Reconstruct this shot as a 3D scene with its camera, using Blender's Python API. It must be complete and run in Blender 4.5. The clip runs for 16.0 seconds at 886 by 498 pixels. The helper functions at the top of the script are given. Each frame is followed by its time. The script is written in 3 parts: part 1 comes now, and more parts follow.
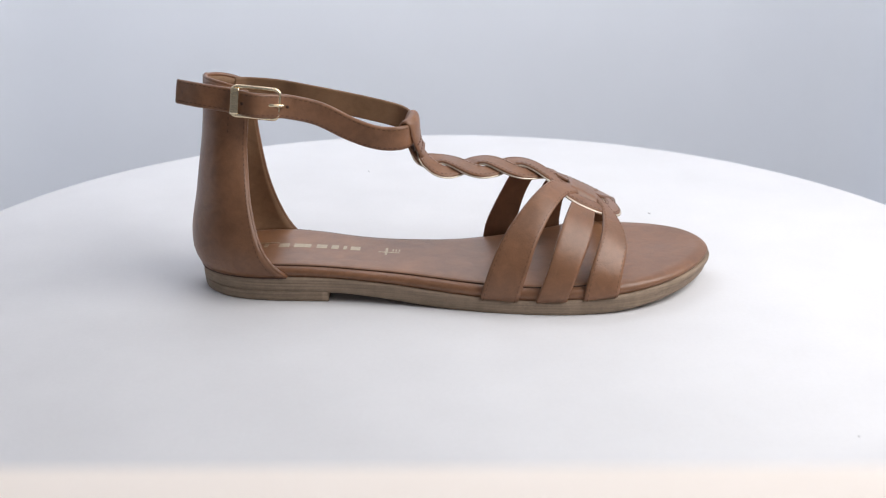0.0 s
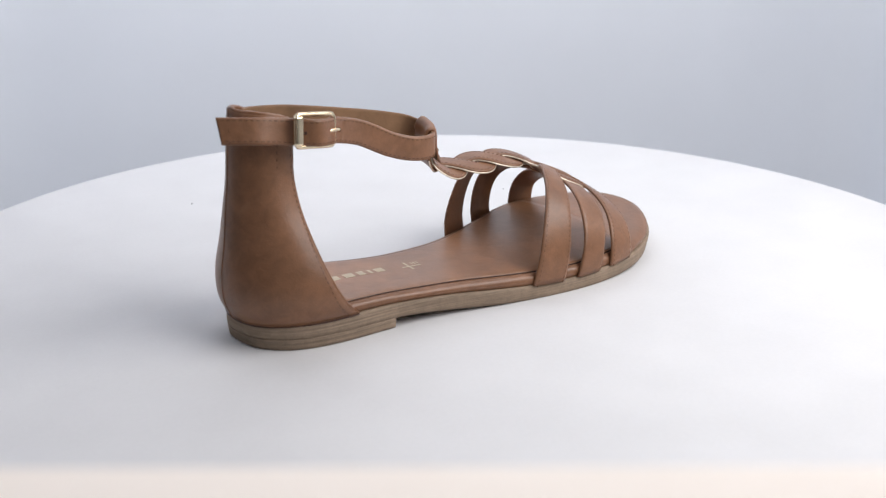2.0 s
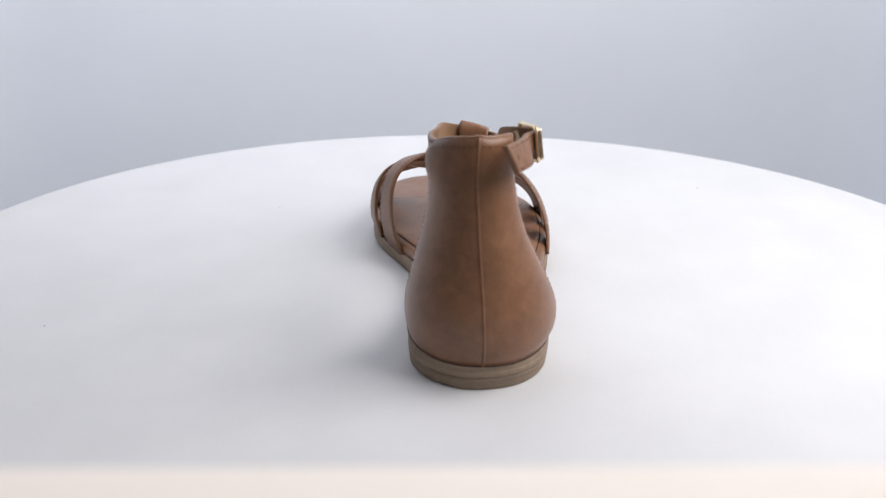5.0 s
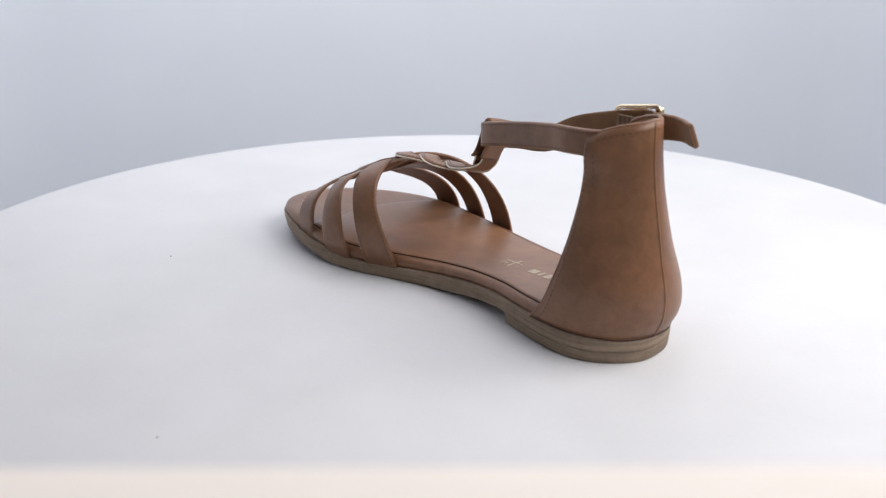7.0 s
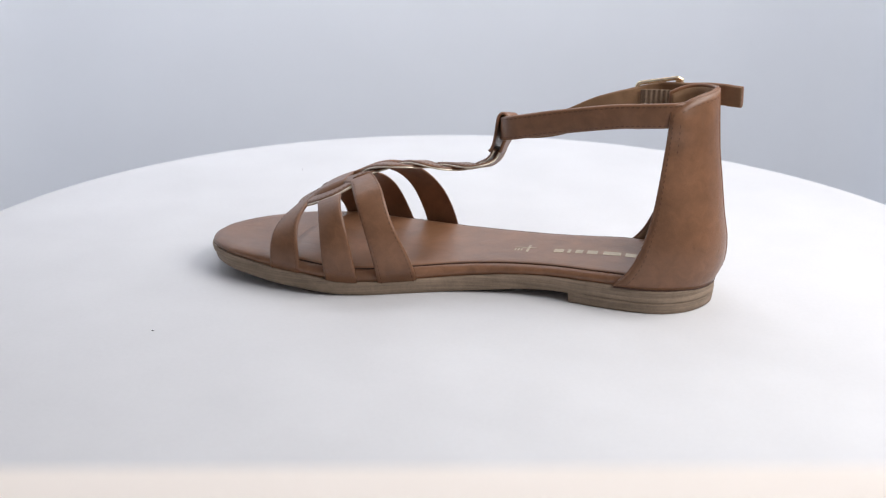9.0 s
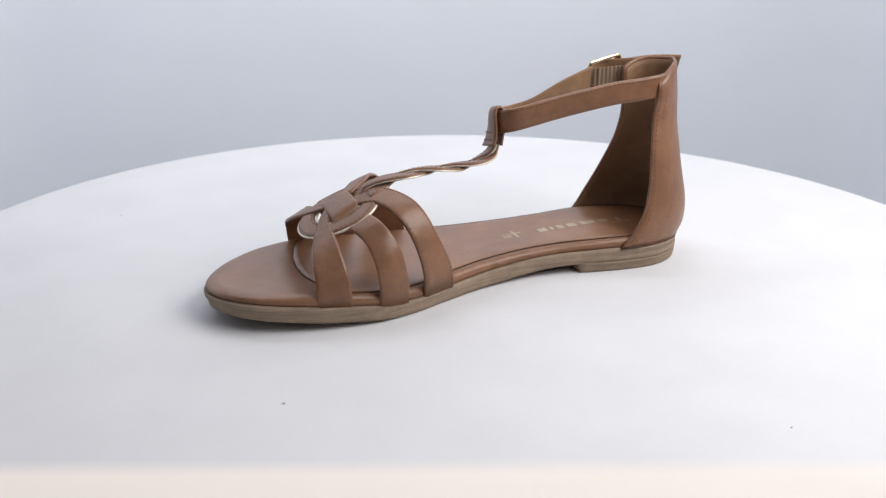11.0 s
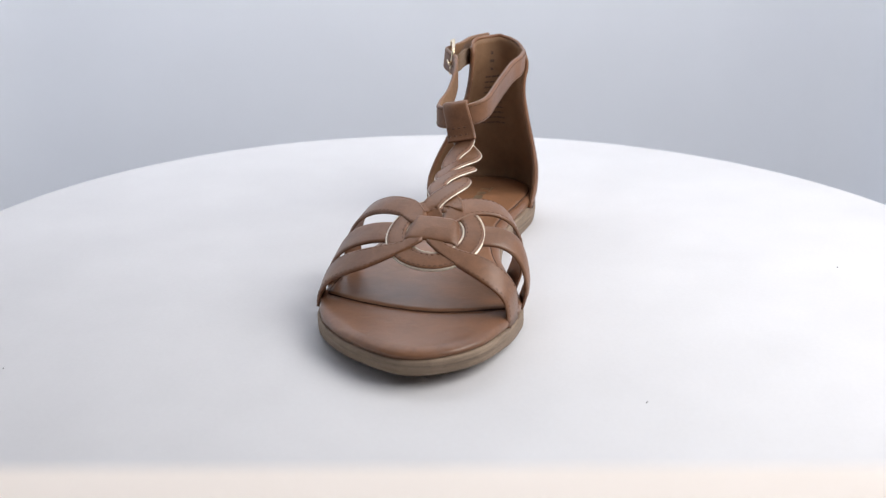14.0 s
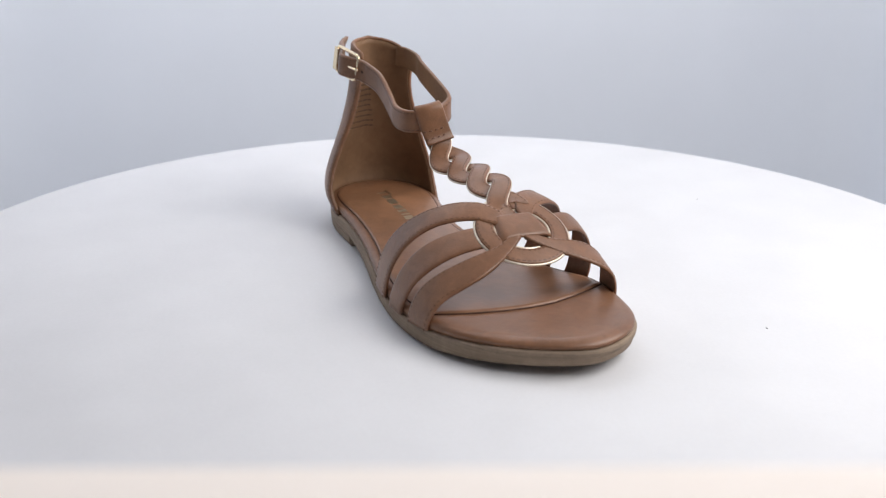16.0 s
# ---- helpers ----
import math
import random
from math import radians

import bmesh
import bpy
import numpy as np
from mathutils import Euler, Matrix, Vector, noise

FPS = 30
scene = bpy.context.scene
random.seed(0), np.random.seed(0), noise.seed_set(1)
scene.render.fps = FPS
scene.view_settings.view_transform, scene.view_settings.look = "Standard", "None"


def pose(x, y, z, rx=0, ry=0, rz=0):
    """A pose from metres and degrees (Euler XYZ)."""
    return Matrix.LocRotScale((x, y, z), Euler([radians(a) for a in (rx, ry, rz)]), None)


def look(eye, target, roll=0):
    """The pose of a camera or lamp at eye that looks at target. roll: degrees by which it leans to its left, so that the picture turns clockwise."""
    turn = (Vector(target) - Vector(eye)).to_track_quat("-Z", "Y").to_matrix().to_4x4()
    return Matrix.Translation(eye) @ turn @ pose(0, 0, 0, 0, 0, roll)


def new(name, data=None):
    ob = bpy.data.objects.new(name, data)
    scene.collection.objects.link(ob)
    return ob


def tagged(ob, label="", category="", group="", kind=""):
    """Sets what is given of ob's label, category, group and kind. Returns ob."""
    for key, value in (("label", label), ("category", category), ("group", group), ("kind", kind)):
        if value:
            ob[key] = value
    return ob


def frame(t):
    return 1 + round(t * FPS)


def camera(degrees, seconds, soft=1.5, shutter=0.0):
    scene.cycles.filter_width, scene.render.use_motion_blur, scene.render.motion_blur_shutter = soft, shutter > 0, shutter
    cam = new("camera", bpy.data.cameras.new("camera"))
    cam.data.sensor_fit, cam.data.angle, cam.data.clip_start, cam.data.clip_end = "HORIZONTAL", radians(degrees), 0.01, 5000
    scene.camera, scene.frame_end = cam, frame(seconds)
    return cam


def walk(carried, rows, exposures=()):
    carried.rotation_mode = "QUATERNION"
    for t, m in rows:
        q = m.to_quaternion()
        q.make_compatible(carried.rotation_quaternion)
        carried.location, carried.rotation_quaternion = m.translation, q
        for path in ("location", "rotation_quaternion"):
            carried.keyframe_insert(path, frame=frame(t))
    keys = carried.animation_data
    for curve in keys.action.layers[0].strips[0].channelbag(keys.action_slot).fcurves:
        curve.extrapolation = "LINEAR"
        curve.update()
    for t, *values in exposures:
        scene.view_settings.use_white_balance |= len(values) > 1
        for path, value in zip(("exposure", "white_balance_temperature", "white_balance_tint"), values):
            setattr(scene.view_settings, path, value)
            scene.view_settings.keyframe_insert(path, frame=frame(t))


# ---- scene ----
cam = camera(44.03, 16.0, soft=1.2)
EYE, AIM = Vector((0, -0.5208, 0.2053)), Vector((-0.01289, 0.93879, -0.34424))
STAND = look(EYE, EYE + AIM, 0.21)
cam.data.dof.use_dof, cam.data.dof.focus_distance, cam.data.dof.aperture_fstop = True, 0.54, 12.0
walk(cam, [(0, STAND), (16.0, STAND)])

# ---- world and lamps ----
world = bpy.data.worlds.new("world")
scene.world = world
world.use_nodes = True
world.node_tree.nodes["Background"].inputs[0].default_value = (0.8, 0.85, 1.0, 1)
world.node_tree.nodes["Background"].inputs[1].default_value = 0.05


def area_lamp(name, m, sx, sy, watts, colour):
    data = bpy.data.lights.new(name, "AREA")
    data.shape, data.size, data.size_y = "RECTANGLE", sx, sy
    data.energy, data.color = watts, colour
    ob = new(name, data)
    ob.matrix_world = m
    return ob


area_lamp("ceiling_light", look((-0.10, 0.36, 0.70), (-0.18, 0.94, 0.0)), 0.7, 0.5, 3.65, (0.97, 0.97, 1.0))
area_lamp("side_light", look((0.365, -0.14, 0.43), (-0.24, 0.02, 0.0)), 0.54, 0.40, 3.9, (1.0, 0.975, 0.965))
scene.view_settings.exposure = -0.05


# ---- materials ----
def material(name, base, rough=0.5, metal=0.0, vary=0.15, scale=60.0, fine=900.0, bump=0.05, spec=0.5, dark=None, coat=0.0, wear=0.0, mid=170.0):
    """Noise at two scales over the base colour, with a fine relief."""
    mat = bpy.data.materials.new(name)
    mat.use_nodes = True
    nt = mat.node_tree
    bsdf = nt.nodes["Principled BSDF"]
    tc = nt.nodes.new("ShaderNodeTexCoord")
    big = nt.nodes.new("ShaderNodeTexNoise")
    big.inputs["Scale"].default_value, big.inputs["Detail"].default_value = scale, 4
    small = nt.nodes.new("ShaderNodeTexNoise")
    small.inputs["Scale"].default_value, small.inputs["Detail"].default_value = fine, 3
    nt.links.new(tc.outputs["Object"], big.inputs["Vector"])
    nt.links.new(tc.outputs["Object"], small.inputs["Vector"])
    add = nt.nodes.new("ShaderNodeMath")
    add.operation = "MULTIPLY_ADD"
    nt.links.new(small.outputs["Fac"], add.inputs[0])
    add.inputs[1].default_value = 0.35
    nt.links.new(big.outputs["Fac"], add.inputs[2])
    ramp = nt.nodes.new("ShaderNodeValToRGB")
    low = dark or tuple(c * (1 - vary) for c in base)
    high = tuple(min(1, c * (1 + vary * 0.8)) for c in base)
    ramp.color_ramp.elements[0].position, ramp.color_ramp.elements[0].color = 0.4, (*low, 1)
    ramp.color_ramp.elements[1].position, ramp.color_ramp.elements[1].color = 0.95, (*high, 1)
    nt.links.new(add.outputs[0], ramp.inputs[0])
    nt.links.new(ramp.outputs[0], bsdf.inputs["Base Color"])
    patch = None
    if wear:
        patch = nt.nodes.new("ShaderNodeTexNoise")
        patch.inputs["Scale"].default_value, patch.inputs["Detail"].default_value = mid, 6
        patch.inputs["Roughness"].default_value, patch.inputs["Distortion"].default_value = 0.62, 0.6
        nt.links.new(tc.outputs["Object"], patch.inputs["Vector"])
        rub = nt.nodes.new("ShaderNodeMapRange")
        rub.inputs["From Min"].default_value, rub.inputs["From Max"].default_value = 0.3, 0.7
        rub.inputs["To Min"].default_value, rub.inputs["To Max"].default_value = 1 - wear, 1 + wear
        nt.links.new(patch.outputs["Fac"], rub.inputs["Value"])
        mul = nt.nodes.new("ShaderNodeVectorMath")
        mul.operation = "SCALE"
        nt.links.new(ramp.outputs[0], mul.inputs[0])
        nt.links.new(rub.outputs[0], mul.inputs["Scale"])
        nt.links.new(mul.outputs[0], bsdf.inputs["Base Color"])
    rr = nt.nodes.new("ShaderNodeMapRange")
    rr.inputs["To Min"].default_value, rr.inputs["To Max"].default_value = rough * 0.85, min(1, rough * 1.15)
    nt.links.new(big.outputs["Fac"], rr.inputs["Value"])
    nt.links.new(rr.outputs[0], bsdf.inputs["Roughness"])
    bsdf.inputs["Metallic"].default_value = metal
    bsdf.inputs["Specular IOR Level"].default_value = spec
    bsdf.inputs["Coat Weight"].default_value, bsdf.inputs["Coat Roughness"].default_value = coat, 0.35
    if bump:
        bp = nt.nodes.new("ShaderNodeBump")
        bp.inputs["Strength"].default_value, bp.inputs["Distance"].default_value = bump, 0.0006
        nt.links.new(small.outputs["Fac"], bp.inputs["Height"])
        if patch:
            dent = nt.nodes.new("ShaderNodeBump")
            dent.inputs["Strength"].default_value, dent.inputs["Distance"].default_value = 0.35, 0.0005
            nt.links.new(patch.outputs["Fac"], dent.inputs["Height"])
            nt.links.new(dent.outputs[0], bp.inputs["Normal"])
        nt.links.new(bp.outputs[0], bsdf.inputs["Normal"])
    return mat


LEATHER = material("tan_leather", (0.208, 0.098, 0.050), 0.36, vary=0.24, scale=38, fine=1600, bump=0.12, spec=0.5, wear=0.14)
SOCK = material("tan_sock_leather", (0.245, 0.118, 0.060), 0.35, vary=0.34, scale=34, fine=1800, bump=0.07, spec=0.55, wear=0.14, mid=110)
LINING = material("ochre_lining", (0.235, 0.134, 0.073), 0.62, vary=0.2, scale=45, fine=2200, bump=0.15, spec=0.3, wear=0.1)
THREAD = material("tan_thread", (0.155, 0.073, 0.038), 0.7, vary=0.2, scale=300, fine=3000, bump=0.1)
STITCH = material("brown_thread", (0.12, 0.057, 0.032), 0.7, vary=0.2, scale=300, fine=3000, bump=0.1)
SEAM = material("dark_seam", (0.06, 0.028, 0.018), 0.8, vary=0.2, scale=300, fine=3000, bump=0.05)
GOLD = material("pale_gold_metal", (0.86, 0.72, 0.50), 0.2, metal=1.0, vary=0.06, scale=400, fine=3000, bump=0.01)
PIPING = material("champagne_foil", (0.74, 0.66, 0.54), 0.36, metal=0.65, vary=0.15, scale=500, fine=3000, bump=0.05)
PRINT = material("gold_print", (0.48, 0.39, 0.27), 0.4, metal=0.9, vary=0.2, scale=500, fine=3000, bump=0.02)
INK = material("dark_ink", (0.09, 0.05, 0.03), 0.6, vary=0.2, scale=500, fine=3000, bump=0.02)
ELASTIC = material("tan_elastic", (0.22, 0.15, 0.10), 0.85, vary=0.2, scale=700, fine=3000, bump=0.3)
PLATTER = material("white_laminate", (0.685, 0.685, 0.70), 0.6, vary=0.045, scale=22, fine=500, bump=0.015, spec=0.15)
FABRIC = material("white_backdrop_cloth", (0.865, 0.895, 0.945), 0.9, vary=0.03, scale=5, fine=700, bump=0.05, spec=0.1)
FILL_CUT = material("grey_fill_cut", (0.30, 0.30, 0.31), 0.9, vary=0.1, scale=8, fine=500, bump=0.1, spec=0.1)
CARD = material("cream_card", (0.95, 0.87, 0.80), 0.8, vary=0.03, scale=10, fine=400, bump=0.02, spec=0.2)
DARK_FLOOR = material("grey_dark_floor", (0.30, 0.31, 0.34), 0.8, vary=0.1, scale=12, fine=500, bump=0.05)
HOUSING = material("grey_plastic", (0.45, 0.45, 0.47), 0.5, vary=0.05, scale=20, fine=600, bump=0.02)
DUST = material("grey_dust", (0.2, 0.2, 0.2), 0.9, vary=0.2, scale=500, fine=2000, bump=0.0)


def sole_material():
    """Grey-brown stacked sole: fine horizontal layers with patchy wear."""
    mat = material("stacked_sole", (0.275, 0.205, 0.148), 0.66, vary=0.2, scale=60, fine=1500, bump=0.2, spec=0.25, wear=0.12, mid=260)
    nt = mat.node_tree
    tc = nt.nodes["Texture Coordinate"]
    worn = nt.nodes["Vector Math"]
    mp = nt.nodes.new("ShaderNodeMapping")
    mp.inputs["Scale"].default_value = (22, 22, 1300)
    nt.links.new(tc.outputs["Object"], mp.inputs["Vector"])
    lay = nt.nodes.new("ShaderNodeTexNoise")
    lay.inputs["Scale"].default_value, lay.inputs["Detail"].default_value = 1.0, 3
    nt.links.new(mp.outputs[0], lay.inputs["Vector"])
    tone = nt.nodes.new("ShaderNodeMapRange")
    tone.inputs["From Min"].default_value, tone.inputs["From Max"].default_value = 0.3, 0.7
    tone.inputs["To Min"].default_value, tone.inputs["To Max"].default_value = 0.78, 1.16
    nt.links.new(lay.outputs["Fac"], tone.inputs["Value"])
    mix = nt.nodes.new("ShaderNodeVectorMath")
    mix.operation = "SCALE"
    nt.links.new(worn.outputs[0], mix.inputs[0])
    nt.links.new(tone.outputs[0], mix.inputs["Scale"])
    nt.links.new(mix.outputs[0], nt.nodes["Principled BSDF"].inputs["Base Color"])
    return mat


SOLE = sole_material()


# ---- mesh helpers (millimetres in, metres out) ----
def part(name, verts, faces, mat, parent=None, label="", smooth=True, at=0.001):
    me = bpy.data.meshes.new(name)
    me.from_pydata([tuple(float(c) * at for c in v) for v in verts], [], [tuple(int(i) for i in f) for f in faces])
    bm = bmesh.new()
    bm.from_mesh(me)
    bmesh.ops.remove_doubles(bm, verts=bm.verts, dist=2e-6)
    bmesh.ops.recalc_face_normals(bm, faces=bm.faces)
    for f in bm.faces:
        f.smooth = smooth
    bm.to_mesh(me)
    bm.free()
    me.materials.append(mat)
    ob = new(name, me)
    if parent:
        ob.parent = parent
    if label:
        tagged(ob, label)
    return ob


def spline(points, n, closed=False):
    """Catmull-Rom through the points, n samples."""
    p = np.array(points, float)
    m = len(p)
    out = []
    for t in np.linspace(0, m if closed else m - 1, n, endpoint=not closed):
        i = min(int(t), m - 1 if closed else m - 2)
        f = t - i
        if closed:
            a, b, c, d = (p[(i + k) % m] for k in (-1, 0, 1, 2))
        else:
            b, c = p[i], p[i + 1]
            a = p[i - 1] if i else 2 * b - c
            d = p[i + 2] if i + 2 < m else 2 * c - b
        out.append(0.5 * (2 * b + (c - a) * f + (2 * a - 5 * b + 4 * c - d) * f * f + (3 * b - 3 * c + d - a) * f ** 3))
    return np.array(out)


def curve(points):
    """A smooth function y(x) through the points, x rising."""
    s = spline(points, 30 * len(points))
    return lambda x: np.interp(x, s[:, 0], s[:, 1])


def even(path, n):
    """n points at even steps along a path."""
    path = np.array(path, float)
    d = np.r_[0, np.cumsum(np.linalg.norm(np.diff(path, axis=0), axis=1))]
    return np.stack([np.interp(np.linspace(0, d[-1], n), d, path[:, k]) for k in range(path.shape[1])], 1), d[-1]


def grid_normals(g):
    a, b = np.gradient(g, axis=0), np.gradient(g, axis=1)
    n = np.cross(a, b)
    return n / np.maximum(np.linalg.norm(n, axis=2, keepdims=True), 1e-9)


ACROSS = np.array([0, 0.03, 0.09, 0.2, 0.35, 0.5, 0.65, 0.8, 0.91, 0.97, 1.0])
ROUND = np.array([0.5, 0.9, 1, 1.02, 1.03, 1.03, 1.03, 1.02, 1, 0.9, 0.5])


def slab(g, n, thick, sag=ROUND):
    """A closed sheet over the grid g, thick along the normals n, with rounded long edges."""
    rows, cols = g.shape[:2]
    prof = sag if len(sag) == cols else np.ones(cols)
    top = g + n * thick * prof[None, :, None]
    verts = np.concatenate([g.reshape(-1, 3), top.reshape(-1, 3)])
    k = rows * cols
    faces = []
    for i in range(rows - 1):
        for j in range(cols - 1):
            a, b, c, d = i * cols + j, i * cols + j + 1, (i + 1) * cols + j + 1, (i + 1) * cols + j
            faces += [(a, d, c, b), (a + k, b + k, c + k, d + k)]
    for i in range(rows - 1):
        for j in (0, cols - 1):
            a, d = i * cols + j, (i + 1) * cols + j
            faces.append((a, d, d + k, a + k))
    for j in range(cols - 1):
        for i in (0, rows - 1):
            a, b = i * cols + j, i * cols + j + 1
            faces.append((a, b, b + k, a + k))
    return verts, faces


def ribbon_grid(path, wide, half):
    """A grid across a path: wide are the cross directions, half the half widths."""
    path, wide = np.array(path), np.array(wide)
    half = np.broadcast_to(np.array(half, float), (len(path),))
    off = (ACROSS * 2 - 1)[None, :, None] * half[:, None, None]
    return path[:, None, :] + wide[:, None, :] * off


def tube(path, r, closed=False, sides=8):
    path = np.array(path, float)
    n = len(path)
    tan = np.roll(path, -1, 0) - np.roll(path, 1, 0) if closed else np.gradient(path, axis=0)
    tan /= np.maximum(np.linalg.norm(tan, axis=1, keepdims=True), 1e-9)
    ref = np.array([0.13, 0.21, 0.97])
    u = np.cross(tan, ref)
    u /= np.maximum(np.linalg.norm(u, axis=1, keepdims=True), 1e-9)
    w = np.cross(tan, u)
    a = np.arange(sides) * 2 * np.pi / sides
    verts = (path[:, None] + r * (np.cos(a)[None, :, None] * u[:, None] + np.sin(a)[None, :, None] * w[:, None])).reshape(-1, 3)
    faces = []
    for i in range(n if closed else n - 1):
        for j in range(sides):
            i2, j2 = (i + 1) % n, (j + 1) % sides
            faces.append((i * sides + j, i * sides + j2, i2 * sides + j2, i2 * sides + j))
    if not closed:
        faces += [tuple(range(sides)), tuple(range((n - 1) * sides, n * sides))]
    return verts, faces


def line_on(g, n, at, lift):
    """The line at a fraction across a grid, lifted, and its normals."""
    k = np.interp(at, ACROSS, np.arange(len(ACROSS)))
    j, f = int(min(k, g.shape[1] - 2)), k - int(min(k, g.shape[1] - 2))
    return g[:, j] * (1 - f) + g[:, j + 1] * f + n[:, j] * lift, n[:, j]


def stitches(lines, parent, name="stitching", step=2.4, long=1.5, wide=0.42, high=0.32, mat=STITCH):
    """Single thread stitches in rows, sunk a little into the leather."""
    verts, faces = [], []
    for line, nor in lines:
        length = np.linalg.norm(np.diff(line, axis=0), axis=1).sum()
        count = max(2, int(length / step))
        both, _ = even(np.concatenate([line, nor], 1) * np.array([1, 1, 1, 1e-6, 1e-6, 1e-6]), count)
        pos, nn = both[:, :3], both[:, 3:] * 1e6
        tan = np.gradient(pos, axis=0)
        for p, m, t in list(zip(pos, nn, tan))[:-1]:
            t = t / max(np.linalg.norm(t), 1e-9)
            m = m / max(np.linalg.norm(m), 1e-9)
            s = np.cross(m, t)
            b = len(verts)
            for dt, dn in ((-1, -0.3), (-0.6, 1), (0.6, 1), (1, -0.3)):
                for ds in (-1, 1):
                    verts.append(p + t * dt * long / 2 + m * dn * high / 2 + s * ds * wide / 2)
            faces += [(b, b + 2, b + 3, b + 1), (b + 2, b + 4, b + 5, b + 3), (b + 4, b + 6, b + 7, b + 5),
                      (b, b + 1, b + 7, b + 6), (b, b + 6, b + 4, b + 2), (b + 1, b + 3, b + 5, b + 7)]
    return tagged(part(name, verts, faces, mat, parent, smooth=False), kind="stuff")


# ---- the light tent ----
def box(x0, x1, y0, y1, z0, z1):
    v = [(x, y, z) for x in (x0, x1) for y in (y0, y1) for z in (z0, z1)]
    return v, [(0, 1, 3, 2), (4, 6, 7, 5), (0, 4, 5, 1), (2, 3, 7, 6), (0, 2, 6, 4), (1, 5, 7, 3)]


FLOOR_Z = -0.33


def light_tent():
    """White cloth walls, swept round at the corners, and a ceiling and floor."""
    rim = []
    left, right, back, front = -0.62, 0.455, 0.70, -0.12
    for cx, cy, a0, r in ((right, back, 0, 0.05), (left, back, 90, 0.16)):
        for k in range(13):
            a = radians(a0 + 90 * k / 12)
            rim.append((cx - math.copysign(r, cx) + r * math.cos(a), cy - r + r * math.sin(a)))
    rim = [(0.62, front)] + rim + [(left, front)]
    inner, _ = even(rim, 90)
    tan = np.gradient(inner, axis=0)
    tan /= np.linalg.norm(tan, axis=1, keepdims=True)
    outer = inner + np.stack([tan[:, 1], -tan[:, 0]], 1) * 0.012
    zs = np.linspace(FLOOR_Z, 0.92, 18)
    verts, faces = [], []
    for z in zs:
        verts += [(*p, z) for p in inner] + [(*p, z) for p in outer]
    n = len(inner)
    for i in range(len(zs) - 1):
        for j in range(n - 1):
            for o in (0, n):
                a = i * 2 * n + o + j
                faces.append((a, a + 1, a + 1 + 2 * n, a + 2 * n))
    ob = part("wall_backdrop", verts, faces, FABRIC, at=1)
    tagged(ob, "pale blue-grey cloth backdrop curving round the turntable", "backdrop", kind="structure")
    # unseen dark panels either side of the camera, added to cut fill light
    for name, x in (("wall_left", -0.632), ("wall_right", 0.62)):
        ob = part(name, *box(x, x + 0.012, -0.665, -0.122, FLOOR_Z, 0.92), FILL_CUT, smooth=False, at=1)
        tagged(ob, "unseen dark grey panel beside the camera, added to cut fill light", "wall", kind="structure")
    # another unseen panel behind the camera, grey so little light bounces back
    ob = part("wall_front", *box(-0.632, 0.632, -0.68, -0.665, FLOOR_Z, 0.92), FILL_CUT, smooth=False, at=1)
    tagged(ob, "unseen grey panel closing the tent's front, added to cut fill light", "wall", kind="structure")
    # added floor, below view; its grey keeps bounce off the backdrop's foot
    ob = part("floor", *box(-0.65, 0.65, -0.70, 0.73, FLOOR_Z - 0.02, FLOOR_Z), DARK_FLOOR, smooth=False, at=1)
    tagged(ob, "unseen floor under the turntable, kept grey to cut bounce light", "floor", kind="structure")
    ob = part("ceiling", *box(-0.65, 0.65, -0.70, 0.73, 0.92, 0.94), FABRIC, smooth=False, at=1)
    tagged(ob, "white cloth ceiling of the tent", "ceiling", kind="structure")


light_tent()


def light_panel():
    """Flat housings added behind the two unseen lamps, above and beside the turntable."""
    for m, sx, sy in ((look((-0.0988, 0.3504, 0.7115), (-0.1788, 0.9304, 0.0115)), 0.73, 0.53), (look((0.3776, -0.1433, 0.4387), (-0.2274, 0.0167, 0.0087)), 0.57, 0.43)):
        v, f = box(-sx / 2, sx / 2, -sy / 2, sy / 2, -0.004, 0.012)
        ob = part("light_panel", v, f, HOUSING, smooth=False, at=1)
        ob.matrix_world = m
        tagged(ob, "flat grey backing added behind an unseen lamp", "lamp", "light panels")


light_panel()


def front_flap():
    """A cream card shelf just before the lens, its far edge rounded."""
    depth, r = 0.16, 0.004
    prof = [(-depth, 0.0)] + [(-r + r * math.sin(radians(a)), -r + r * math.cos(radians(a))) for a in range(0, 181, 12)] + [(-depth, -2 * r)]
    verts, faces = [], []
    xs = np.linspace(-0.24, 0.24, 30)
    for x in xs:
        verts += [(x, y, z) for y, z in prof]
    k = len(prof)
    for i in range(len(xs) - 1):
        for j in range(k):
            j2 = (j + 1) % k
            faces.append((i * k + j, i * k + j2, (i + 1) * k + j2, (i + 1) * k + j))
    faces += [tuple(range(k)), tuple(range((len(xs) - 1) * k, len(xs) * k))]
    ob = part("front_flap", verts, faces, CARD, at=1)
    ob.matrix_world = pose(0, -0.3888, 0.1256, -20, -0.9, 0)
    tagged(ob, "cream card shelf with a rounded edge before the turntable", "shelf", kind="structure")


front_flap()


# ---- turntable ----
def lathe(profile, n=128):
    verts, faces = [], []
    k = len(profile)
    for i in range(n):
        a = 2 * math.pi * i / n
        verts += [(r * math.cos(a), r * math.sin(a), z) for r, z in profile]
    for i in range(n):
        for j in range(k - 1):
            faces.append((i * k + j, ((i + 1) % n) * k + j, ((i + 1) % n) * k + j + 1, i * k + j + 1))
    faces += [tuple(i * k for i in range(n)), tuple(i * k + k - 1 for i in range(n))]
    return verts, faces


